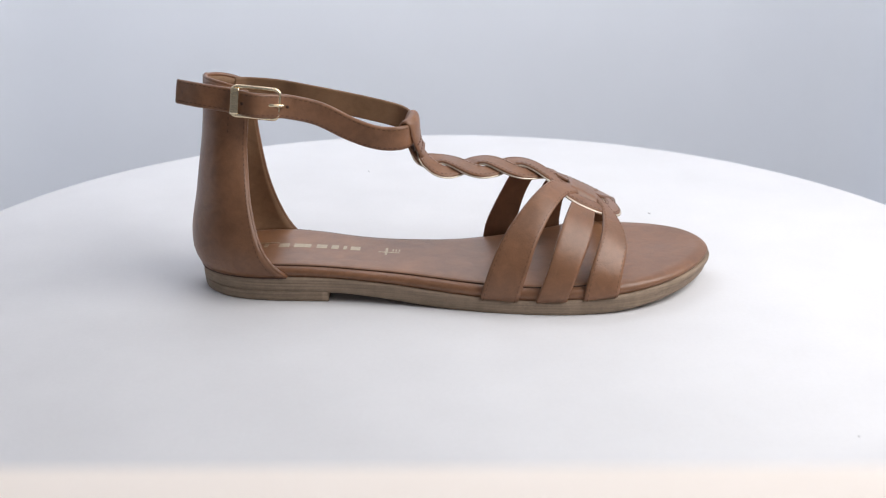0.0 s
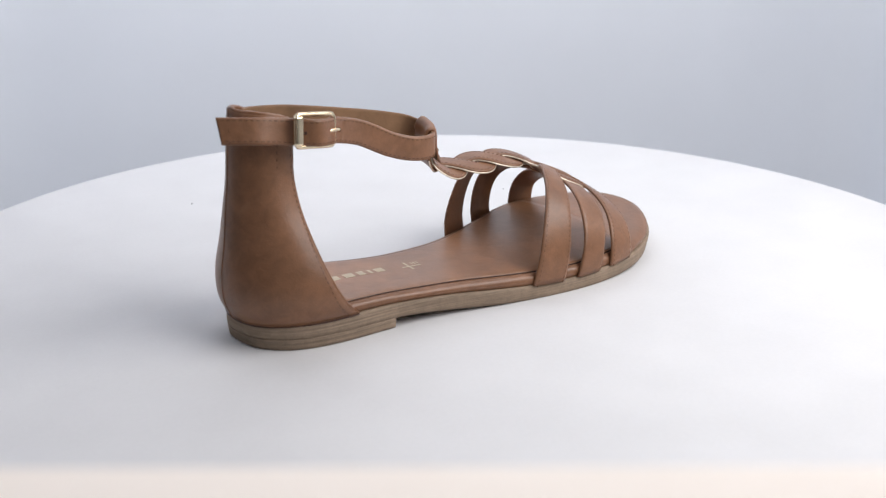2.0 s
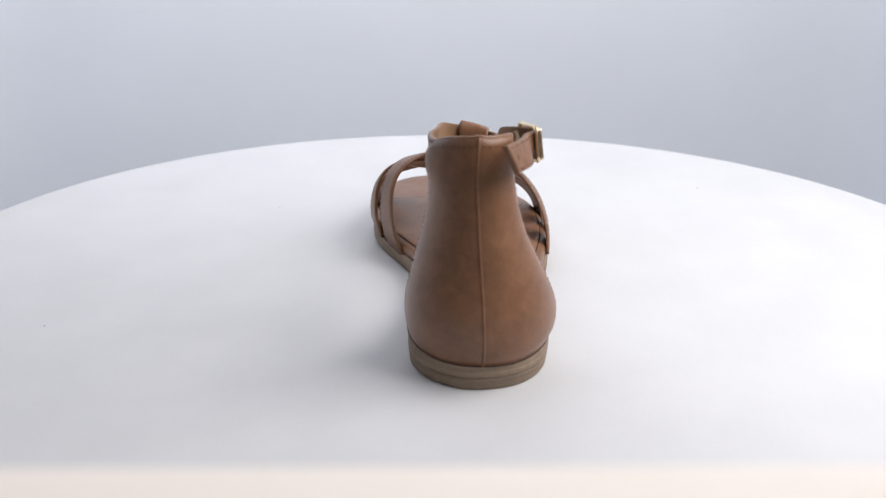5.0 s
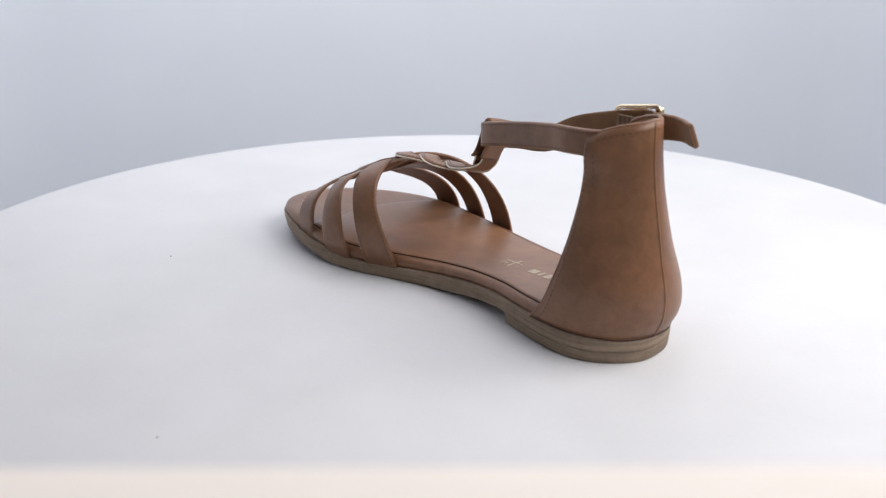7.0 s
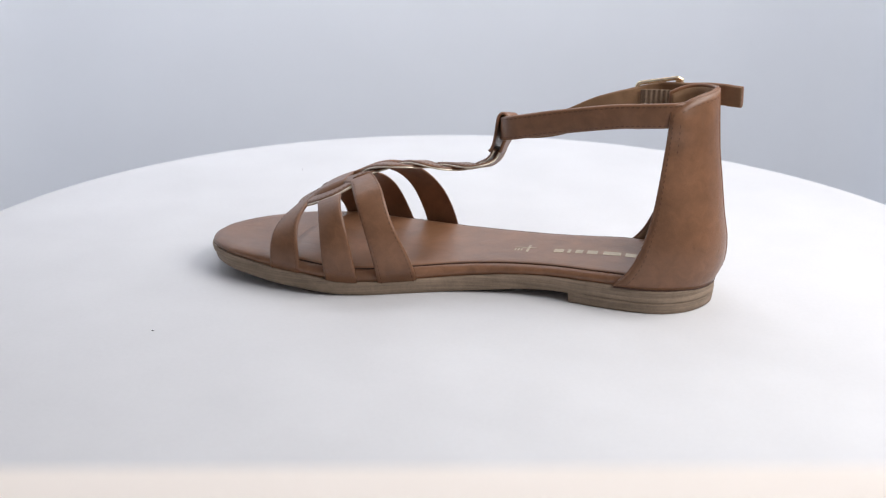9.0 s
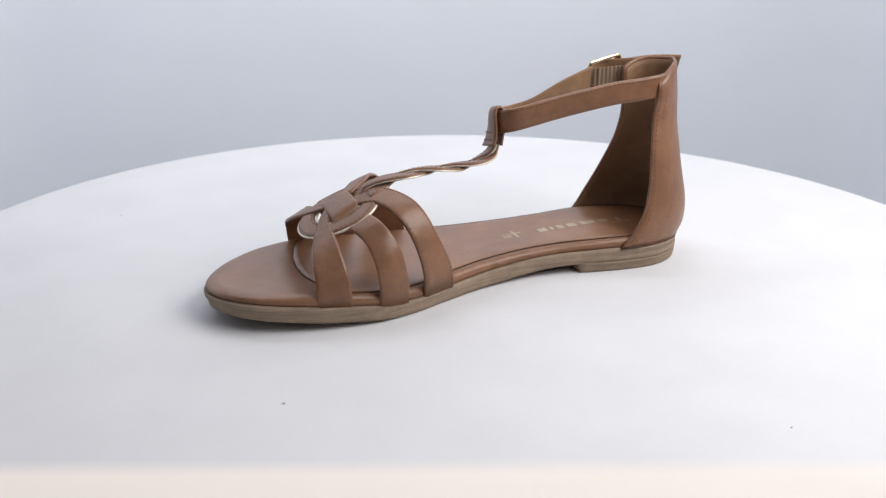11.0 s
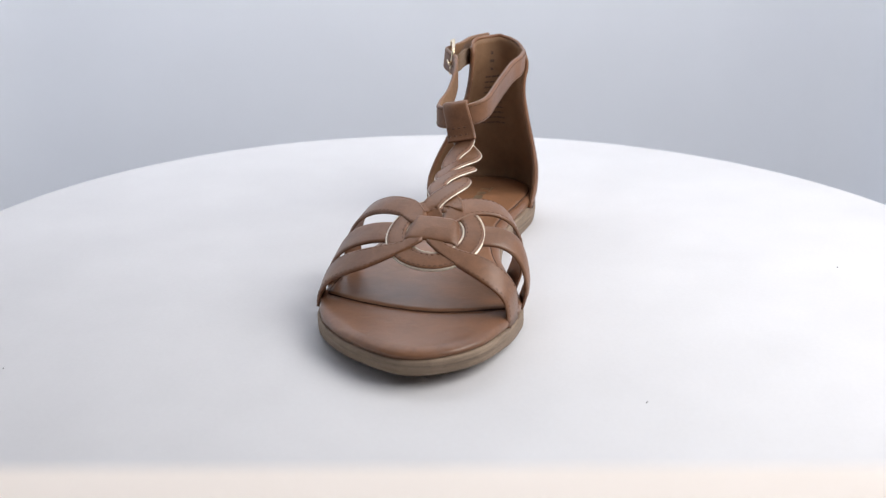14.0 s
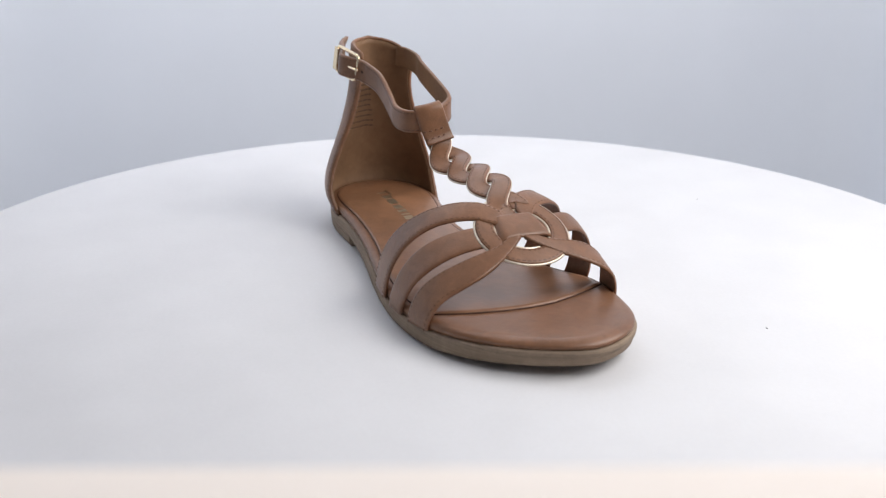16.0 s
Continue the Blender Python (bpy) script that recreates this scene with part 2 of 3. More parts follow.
def make_turntable():
    base = new("turntable")
    base.location = (0, 0, FLOOR_Z)
    h = -FLOOR_Z * 1000
    part("base", *lathe([(150, 0), (152, 2), (152, 40), (146, 48), (60, 50)]), HOUSING, base, "grey plastic motor base")
    part("spindle", *lathe([(40, 48), (40, h - 18)], 48), HOUSING, base)
    edge = [(293.1 - 3 + 3 * math.sin(radians(a)), h - 3 + 3 * math.cos(radians(a))) for a in range(0, 91, 15)]
    low = [(293.1 - 3 + 3 * math.cos(radians(a)), h - 15 - 3 * math.sin(radians(a))) for a in range(0, 91, 15)]
    disc = part("platter", *lathe([(20, h), (150, h), (285, h)] + edge + low + [(30, h - 18)], 256), PLATTER, base, "round matt white platter")
    for x, y, r in ((114.7, 103.5, 0.6), (-60, 190, 0.35), (150, -160, 0.3)):
        v, f = tube([(x - r, y, h + 0.15), (x, y + 0.3 * r, h + 0.22), (x + r, y, h + 0.15)], 0.22, sides=6)
        part("dust_speck", v, f, DUST, disc)
    tagged(base, "white motorised turntable with a round matt platter", "turntable")
    return base, disc


turntable, platter = make_turntable()

# ---- the sandal: x runs to the toe, y to its inner side ----
OUTLINE = [(-127.5, -6), (-123, -22), (-110, -33), (-90, -37.5), (-60, -37.8), (-30, -40.5), (0, -45.5), (25, -49), (45, -50),
           (65, -48.5), (82, -44.5), (97.5, -36.6), (110, -25.8), (120.4, -12), (127.4, 3.5), (127, 17), (120.3, 29.4), (108.2, 38.4), (92, 42.9),
           (75, 45.2), (55, 45), (35, 39), (15, 30.2), (-5, 22.5), (-30, 18), (-50, 18), (-70, 21.3), (-90, 23.3), (-105, 22), (-117, 15.5), (-125, 5)]
RIM, _ = even(np.r_[spline(OUTLINE, 400, True), [OUTLINE[0]]], 181)
RIM = RIM[:-1]
_t = np.roll(RIM, -1, 0) - np.roll(RIM, 1, 0)
_t /= np.linalg.norm(_t, axis=1, keepdims=True)
INWARD = np.stack([-_t[:, 1], _t[:, 0]], 1)
outer_y = curve([(-60, -37.8), (-30, -40.5), (0, -45.5), (25, -49), (45, -50), (65, -48.5), (82, -44.5), (97, -37.5)])
inner_y = curve([(-60, 19.5), (-30, 18), (-5, 22.5), (15, 30.2), (35, 39), (55, 45), (75, 45.2), (92, 42.6), (107.5, 37.8)])
sole_top = curve([(-132, 11.6), (-105, 11.5), (-81, 12.2), (-55, 11.5), (-30, 10.0), (-8, 8.2), (11, 7.0), (40, 6.6), (65, 7.9), (82, 9.2), (105, 11.2), (130, 13.0)])
sole_low = curve([(-128, 5.2), (-90, 5.2), (-58, 4.8), (-40, 3.6), (-20, 1.6), (0, 0.3), (15, 0), (40, 0), (56, 0.1), (75, 1.0), (95, 2.7), (130, 5.7)])
ridge = curve([(0, 58), (20, 57), (40, 55), (54, 49.2), (65, 44.3), (78, 37.2), (90, 30.4)])


def inset(d):
    return RIM + INWARD * d


def bed_high(x):
    return 5.4 - 1.4 * np.exp(-((x + 45) / 38) ** 2) - 2.3 * np.clip((x - 72) / 35, 0, 1)


def bed_top(x, y):
    """The padded top: dished at the heel, full at the toe."""
    mid = (outer_y(np.clip(x, -60, 97)) + inner_y(np.clip(x, -60, 104))) / 2
    off = np.clip(np.abs(y - mid) / 45, 0, 1)
    heel, toe = np.clip((-60 - x) / 40, 0, 1), np.clip((x - 60) / 30, 0, 1)
    return sole_top(x) + bed_high(x) + 1.0 * toe * (1 - off ** 2) - 0.8 * heel * (1 - off)


def rings(list_of_rings, cap_first=True, cap_last=True):
    n = len(list_of_rings[0])
    verts = np.concatenate(list_of_rings)
    faces = []
    for i in range(len(list_of_rings) - 1):
        for j in range(n):
            j2 = (j + 1) % n
            faces.append((i * n + j, i * n + j2, (i + 1) * n + j2, (i + 1) * n + j))
    if cap_first:
        faces.append(tuple(range(n)))
    if cap_last:
        faces.append(tuple(range((len(list_of_rings) - 1) * n, len(list_of_rings) * n)))
    return verts, faces


def ring_at(d, z, under=0.0):
    p = inset(d)
    if d == 0.001:
        p = p + INWARD * 0.10 * np.clip((-35 - RIM[:, :1]) / 25, 0, 1)
    p = p + INWARD * (under * np.clip((RIM[:, :1] - 75) / 50, 0, 1) ** 1.3)
    return np.c_[p, z(p[:, 0]) if callable(z) else np.full(len(p), z)]


def medial(p, amount, far=92):
    """Points drawn in towards the sole's middle line."""
    x = np.clip(p[:, 0], -100, far)
    mid = (outer_y(np.clip(x, -60, 97)) + inner_y(np.clip(x, -60, 104))) / 2
    goal = np.stack([x, np.where(x < -60, -7.3, mid)], 1)
    return p + (goal - p) * amount


def make_sole(shoe):
    low, top = sole_low, sole_top
    mix = lambda f: (lambda x: low(x) * (1 - f) + top(x) * f)
    prof = [(4, mix(0.0)), (0.6, mix(0.01)), (0.1, mix(0.08)), (-0.1, mix(0.3)), (0.0, mix(0.5)), (0.001, mix(0.53)), (0.001, mix(0.57)),
            (0.0, mix(0.6)), (0.0, mix(0.86)), (0.35, mix(0.96)), (1.0, mix(1.0)), (5, mix(1.0))]
    part("outsole", *rings([ring_at(d, z, 2.6 * max(0, 1 - k / 8)) for k, (d, z) in enumerate(prof)]), SOLE, shoe, "grey-brown stacked-look outsole")
    # heel lift: the rear of the outline, cut off straight at the heel breast
    keep = RIM[:, 0] < -60
    order = np.roll(np.arange(len(RIM)), -int(np.argmax(keep & ~np.roll(keep, 1))))
    order = order[keep[order]]
    stack = []
    for d, z in ((2.5, 0.05), (1.3, 0.1), (0.7, 0.7), (0.42, 2.2), (0.46, 2.4), (0.46, 2.6), (0.38, 2.8), (0.1, 5.1), (0.12, 5.28), (3, 5.3)):
        stack.append(np.c_[inset(d)[order], np.full(len(order), z)])
    part("heel_lift", *rings(stack), SOLE, shoe, "low stacked heel lift")


def make_footbed(shoe):
    bed = lambda p, dz=0.0: np.c_[p, bed_top(p[:, 0], p[:, 1]) + dz]
    levels = [ring_at(3.5, lambda x: sole_top(x) - 0.3), ring_at(1.9, lambda x: sole_top(x) - 0.1), ring_at(1.15, lambda x: sole_top(x) + 0.17 * bed_high(x)),
              ring_at(0.95, lambda x: sole_top(x) + 0.46 * bed_high(x)), ring_at(1.4, lambda x: sole_top(x) + 0.74 * bed_high(x)), ring_at(2.6, lambda x: sole_top(x) + 0.93 * bed_high(x))]
    base = inset(4.2)
    for a in (0.0, 0.12, 0.3, 0.5, 0.7, 0.85, 1.0):
        levels.append(bed(medial(base, a)))
    part("footbed", *rings(levels, True, False), LEATHER, shoe, "padded tan leather footbed with a rolled rim")
    # sock lining: rows across the foot, bent into a shallow arc behind the toes
    waist = np.exp(-((RIM[:, 0] + 25) / 40) ** 2)[:, None]
    edge = RIM + INWARD * (4.3 + 1.6 * waist)
    heel, toe = int(np.argmin(edge[:, 0])), int(np.argmax(edge[:, 0]))
    ring = np.roll(edge, -heel, 0)
    cut = (toe - heel) % len(edge)
    out_side, in_side = ring[:cut + 1], np.r_[ring[cut:], ring[:1]][::-1]
    y_out = lambda x: np.interp(x, out_side[:, 0], out_side[:, 1])
    y_in = lambda x: np.interp(x, in_side[:, 0], in_side[:, 1])
    g = np.zeros((90, len(ACROSS), 3))
    x_back = edge[heel, 0] + 0.05
    for i, f in enumerate(np.linspace(0, 1, 90)):
        x0 = x_back + (82.3 - x_back) * f ** 1.6
        for j, a in enumerate(ACROSS):
            y0 = y_out(x0) * (1 - a) + y_in(x0) * a
            x = max(x_back, x0 - 0.0065 * (y0 - 2) ** 2 * f ** 4)
            y = y_out(x) * (1 - a) + y_in(x) * a
            g[i, j] = (x, y, bed_top(x, y) + 0.1)
    sock = part("sock_lining", *slab(g, np.tile([0, 0, 1.0], (90, len(ACROSS), 1)), 0.75), SOCK, shoe, "smooth tan sock lining with gold print")
    seam = np.concatenate([g[:, 0], g[-1, 1:-1], g[::-1, -1]])
    v, f = tube(seam + np.array([0, 0, 0.1]), 0.38, True, 6)
    part("seam", v, f, SEAM, sock)
    # gold print as plain bars
    def bar(x0, x1, y0, y1, mat=PRINT):
        xs, ys = np.linspace(x0, x1, 5), np.linspace(y0, y1, 4)
        g = np.array([[(x, y, bed_top(x, y) + 0.88) for y in ys] for x in xs])
        part("print_bar", *slab(g, np.tile([0, 0, 1.0], (5, 4, 1)), 0.10), mat, sock, smooth=False)
    for x, w in ((-97, 2.0), (-89.5, 5.2), (-82, 8.6), (-70.6, 5.2), (-63.2, 3.6), (-57.2, 1.6), (-53.6, 4.8)):
        bar(x, x + w, -9.2, -4.2)
    bar(-101, -90, -3.5, -2.5)
    bar(-36.2, -35.0, -13.0, -3.0)
    bar(-39.5, -29, -9.6, -8.6)
    for x in (-30.8, -29.2, -27.6):
        bar(x - 2.0, x - 1.2, -7.4, -4.4)


COUNTER_Z = [11.5, 20, 31, 44, 58, 72, 86, 101.5]
back_x = curve(list(zip(COUNTER_Z, (-126.0, -129.5, -129.9, -127.5, -125.4, -123.2, -121.8, -120.6))))
wall_o = curve(list(zip(COUNTER_Z, (-36.2, -38.4, -37.0, -32.6, -27.0, -22.6, -20.5, -19.6))))
wall_i = curve(list(zip(COUNTER_Z, (22.2, 23.2, 22.6, 19.8, 16.2, 13.4, 12.6, 10.4))))
front_o = curve(list(zip(COUNTER_Z, (-80.5, -89.0, -94.6, -98.4, -100.6, -101.4, -100.3, -99.5))))
front_i = curve(list(zip(COUNTER_Z, (-82.0, -89.5, -94.8, -98.4, -100.3, -101.6, -102.8, -103.2))))


def counter_grid(nz=30, ns=49, shrink=0.0, z0=11.3, drop=0.0):
    g = np.zeros((nz, ns, 3))
    for j, s in enumerate(np.linspace(-1, 1, ns)):
        a = s * math.pi / 2
        ca0, sa0 = max(0, math.cos(a)), abs(math.sin(a))
        top = 101.3 - (5.0 * abs(s) ** 3.5 if s < 0 else 8.0 * s ** 2.6) - drop + 0.7 * math.exp(-(s / 0.12) ** 2)
        for i, v in enumerate(np.linspace(0, 1, nz)):
            low = z0 + 1.0 * s * s
            z = low + v * (top - low)
            pw = 0.87 + 0.17 * min(1, max(0, (z - 18) / 30))
            if s < 0:
                pw += 0.12 * math.exp(-((z - 48) / 26) ** 2)
            else:
                pw += 0.14 * min(1, max(0, (z - 45) / 25))
            ca, sa = ca0 ** pw, sa0 ** pw
            yo, yi, xb = wall_o(z) + shrink, wall_i(z) - shrink, back_x(z) + shrink
            xf = front_o(z) if s < 0 else front_i(z)
            mid = (yo + yi) / 2
            ear = 2.2 * math.exp(-((z - 90) / 6.5) ** 2) * min(1, max(0, (s - 0.45) / 0.35))
            curl = 4.6 * max(0, (-s - 0.55) / 0.45) ** 1.5 * min(1, max(0, (z - 24) / 36))
            g[i, j] = (xf + (xb - xf) * ca, mid + math.copysign(sa, s) * (yi - yo) / 2 + ear + curl, z)
    return g


def make_counter(shoe):
    g = counter_grid()
    n = grid_normals(g)
    if n[15, 24, 0] > 0:
        n = -n
    part("heel_counter", *slab(g, n, 1.5), LEATHER, shoe, "tall smooth tan leather heel counter")
    lin = counter_grid(shrink=0.1, z0=14, drop=0.5)
    nl = -n
    lining = part("counter_lining", *slab(lin, nl, 1.0), LINING, shoe, "ochre-tan lining of the heel counter")
    edge = np.concatenate([g[:, 0] + n[:, 0] * 0.5, g[-1, 1:-1] + n[-1, 1:-1] * 0.3, (g[:, -1] + n[:, -1] * 0.5)[::-1]])
    part("binding", *tube(edge, 1.05), LEATHER, shoe)
    mid = g[:, 24] + n[:, 24] * 1.15
    part("back_seam", *tube(mid, 0.75), LEATHER, shoe)
    part("counter_seam", *tube(g[0] + n[0] * 1.55 + np.array([0, 0, 0.4]), 0.45), SEAM, shoe)
    lines = []
    lines.append((g[:, -2] + n[:, -2] * 1.5, n[:, -2]))
    lines.append((g[:, 1] + n[:, 1] * 1.5, n[:, 1]))
    lines.append((g[-2, 4:-3] + n[-2, 4:-3] * 1.5, n[-2, 4:-3]))
    lines.append((g[-8:-2, -5] + n[-8:-2, -5] * 1.5, n[-8:-2, -5]))
    lines.append((g[-8:-3, 6] + n[-8:-3, 6] * 1.5, n[-8:-3, 6]))
    stitches(lines, shoe, wide=0.36, high=0.25)
    # care text as rows of plain bars on the outer half of the lining's back
    fine = counter_grid(ns=97, shrink=0.1, z0=14, drop=0.5)
    nf = grid_normals(fine)
    if nf[15, 48, 0] < 0:
        nf = -nf
    rnd = random.Random(4)
    rows = [(91, 36, 39), (86.5, 35, 40), (82, 36, 40)] + [(77.5 - 3.1 * k, 31 - k // 4, 51 + k // 2) for k in range(10)]
    for z, first, last in rows:
        i = int((z - 14) / 86.5 * 29)
        f = (z - 14) / 86.5 * 29 - i
        j = first
        while j < last:
            k = min(last, j + rnd.randint(3, 7))
            base = np.array([fine[i, c] * (1 - f) + fine[i + 1, c] * f + nf[i, c] * 1.0 for c in range(j, k + 1)])
            up = np.array([0, 0, rnd.uniform(1.7, 2.1)])
            cells = np.stack([base, base + up], 1)
            part("print_bar", *slab(cells, np.stack([nf[i, j:k + 1]] * 2, 1), 0.12), INK, lining, smooth=False)
            j = k + 1


def full(x):
    """How far the instep bulges at its inner side: 1 at the rear strap, 0 before it."""
    return min(1.0, max(0.0, (63 - x) / 13))


def on_vamp(x, u, lift=0.0):
    """A point of the instep's form: u runs from -1 at the outer sole edge to 1 at the inner."""
    yo, yi = outer_y(x) + 0.5, inner_y(x) - 2.0 + 0.6 * full(x)
    c = (yo + yi) / 2 + 4
    y = c + u * ((yi - c) if u > 0 else (c - yo))
    w = min(1.0, max(0.0, u / (0.8 + 0.1 * full(x))))
    p = 2.2 + (1.1 + 0.2 * full(x)) * w * w * (3 - 2 * w)
    zs = sole_top(x) + 0.2
    if u < 0:
        p = 2.12
    h = max(0.0, 1 - abs(u) ** p) ** (1 / p)
    if u > 0:
        y += 3.0 * full(x) * 4 * h ** 0.7 * (1 - h ** 0.7)
    return np.array([x, y, zs + (ridge(x) - 2.2 - zs) * h + lift])


def vamp_at(x, y, lift=0.0):
    yo, yi = outer_y(x) + 0.5, inner_y(x) - 2.0 + 0.6 * full(x)
    c = (yo + yi) / 2 + 4
    u = (y - c) / ((yi - c) if y > c else (c - yo))
    return on_vamp(x, max(-1, min(1, u)), lift)


def vamp_strap(shoe, label, rear, front, end, lift, thick=1.4, sewn=True):
    """A strap from the sole's edge to u = end, between two edge lines x(u)."""
    side = 1 if rear[0][0] > 0 else -1
    fr = curve(sorted((math.acos(abs(u)), x) for u, x in rear))
    ff = curve(sorted((math.acos(abs(u)), x) for u, x in front))
    rows = 34
    g = np.zeros((rows, len(ACROSS), 3))
    top = math.acos(abs(end))
    for i in range(rows):
        f = i / (rows - 1)
        u = math.cos(top * f)
        for j, a in enumerate(ACROSS):
            x = fr(top * f) * (1 - a) + ff(top * f) * a
            g[i, j] = on_vamp(x, side * u, lift * f ** 3)
    n = grid_normals(g)
    if n[rows // 2, 5, 2] < 0:
        n = -n
    ob = part("vamp_strap", *slab(g, n, thick), LEATHER, shoe, label)
    if sewn:
        stitches([line_on(g, n, 0.1, thick), line_on(g, n, 0.9, thick)], ob, wide=0.36, high=0.28, mat=THREAD)
    return ob


def make_vamp(shoe):
    vamp_strap(shoe, "outer middle tan leather strap", [(-1, 37), (-0.96, 42), (-0.79, 47), (-0.44, 53), (-0.2, 56)],
               [(-1, 51.5), (-0.96, 56), (-0.76, 62), (-0.36, 66), (-0.2, 67)], -0.25, -1.2, sewn=False)
    vamp_strap(shoe, "inner middle tan leather strap", [(1, 39), (0.96, 43), (0.84, 47.3), (0.54, 52), (0.3, 55)],
               [(1, 54), (0.92, 57), (0.75, 60.5), (0.52, 64.5), (0.3, 67)], 0.3, -1.2, sewn=False)
    # oval ring of the braid, edged in foil
    def ring_line(rx, ry, lift):
        return np.array([vamp_at(61.5 + rx * math.cos(a), 5.0 + ry * math.sin(a), lift) for a in np.linspace(math.pi, 3 * math.pi, 73)])
    cols = [ring_line(11.6 + 7.6 * a, 13.2 + 8.3 * a, 0.0) for a in ACROSS]
    g = np.stack(cols, 1)
    n = grid_normals(g)
    if n[5, 5, 2] < 0:
        n = -n
    ring = part("ring_strap", *slab(g, n, 1.6), LEATHER, shoe, "oval tan leather ring edged in champagne foil")
    stitches([line_on(g, n, 0.14, 1.65), line_on(g, n, 0.86, 1.65)], ring)
    part("piping", *tube(ring_line(19.6, 21.9, 0.5), 0.62, True), PIPING, ring, "champagne foil piping")
    part("piping", *tube(ring_line(11.2, 12.8, 0.5), 0.62, True), PIPING, ring, "champagne foil piping")
    vamp_strap(shoe, "outer rear tan leather strap", [(-1, 11), (-0.95, 16), (-0.8, 22.8), (-0.45, 35.8), (-0.28, 41), (-0.14, 45.5), (-0.04, 53)],
               [(-1, 29), (-0.96, 33.2), (-0.81, 38.6), (-0.34, 51.2), (-0.2, 57), (-0.04, 62)], -0.04, 1.4)
    vamp_strap(shoe, "inner rear tan leather strap", [(1, 12.5), (0.984, 19), (0.934, 23.7), (0.83, 27.5), (0.66, 31.5), (0.36, 38.6), (0.24, 43), (0.13, 52)],
               [(1, 30), (0.984, 33.5), (0.934, 36.8), (0.8, 41.5), (0.45, 48.5), (0.28, 55), (0.13, 61)], 0.13, 1.2)
    vamp_strap(shoe, "outer front tan leather strap", [(-1, 59), (-0.94, 62), (-0.66, 68), (-0.28, 69.5), (-0.12, 66), (-0.02, 61)],
               [(-1, 75.3), (-0.9, 78), (-0.7, 80.2), (-0.46, 79.3), (-0.2, 74.3), (-0.02, 68.5)], -0.02, 1.6)
    vamp_strap(shoe, "inner front tan leather strap", [(1, 67), (0.85, 69.5), (0.52, 69.5), (0.31, 69), (0.14, 66), (0.02, 61)],
               [(1, 83), (0.8, 82.5), (0.46, 78.5), (0.18, 73), (0.02, 68.5)], 0.02, 1.3)
    # the knot bar across the middle
    rows = 25
    g = np.zeros((rows, len(ACROSS), 3))
    for i in range(rows):
        f = i / (rows - 1)
        for j, a in enumerate(ACROSS):
            x = 54.5 + 13.5 * a
            y0, y1 = -6.6 - 2.0 * a, 14.0 + 3.4 * a
            e = abs(2 * f - 1)
            g[i, j] = vamp_at(x, y0 + (y1 - y0) * f, 1.8 - 3.0 * max(0, (e - 0.7) / 0.3) ** 2)
    n = grid_normals(g)
    if n[12, 5, 2] < 0:
        n = -n
    part("knot_bar", *slab(g, n, 1.3), LEATHER, shoe, "smooth tan leather bar wrapped over the ring")


def make_braid(shoe):
    path = spline([(-21.4, -1.6, 66.5), (-19.4, -1.3, 62.6), (-15.6, -0.8, 59.6), (-8, 0, 57.2), (4, 1.0, 56.4), (16, 2.0, 56.6), (28, 3.2, 56.0), (38, 4.0, 54.2), (47, 4.6, 50.8), (54, 4.9, 47.0), (60, 5.2, 43.6)], 140)
    path, length = even(path, 120)
    tan = np.gradient(path, axis=0)
    tan /= np.linalg.norm(tan, axis=1, keepdims=True)
    side = np.stack([np.full(120, 0.08), np.ones(120), 0.24 * np.clip((50 - path[:, 0]) / 25, 0, 1)], 1)
    up = np.cross(tan, side)
    up /= np.linalg.norm(up, axis=1, keepdims=True)
    side = np.cross(up, tan)
    for k in (1, -1):
        ph = 2 * np.pi * (path[:, 0] + 9) / 38.5
        swing = np.clip((path[:, 0] + 26) / 8, 0.5, 1) * np.clip((62 - path[:, 0]) / 14, 0.45, 1)
        off, rise = -k * 5.6 * np.cos(ph) * swing, -k * 1.15 * np.sin(ph)
        line = path + side * off[:, None] + up * rise[:, None]
        t = np.gradient(line, axis=0)
        t /= np.linalg.norm(t, axis=1, keepdims=True)
        lean = up + side * (0.08 * off / 5.2)[:, None]
        across = np.cross(lean, t)
        across /= np.linalg.norm(across, axis=1, keepdims=True)
        g = ribbon_grid(line, across, 4.6)
        g = g[path[:, 0] < (49 if k == 1 else 59)]
        n = grid_normals(g)
        if n[60, 5, 2] < 0:
            n = -n
        ob = part("braid_strand", *slab(g, n, 1.5), LEATHER, shoe, "tan leather braid strand edged in champagne foil")
        stitches([line_on(g, n, 0.14, 1.55), line_on(g, n, 0.86, 1.55)], ob, step=2.2, long=1.2, wide=0.32, high=0.26)
        for j in (0, -1):
            part("piping", *tube(g[:, j] + n[:, j] * 0.2, 0.42), PIPING, ob, "champagne foil piping")


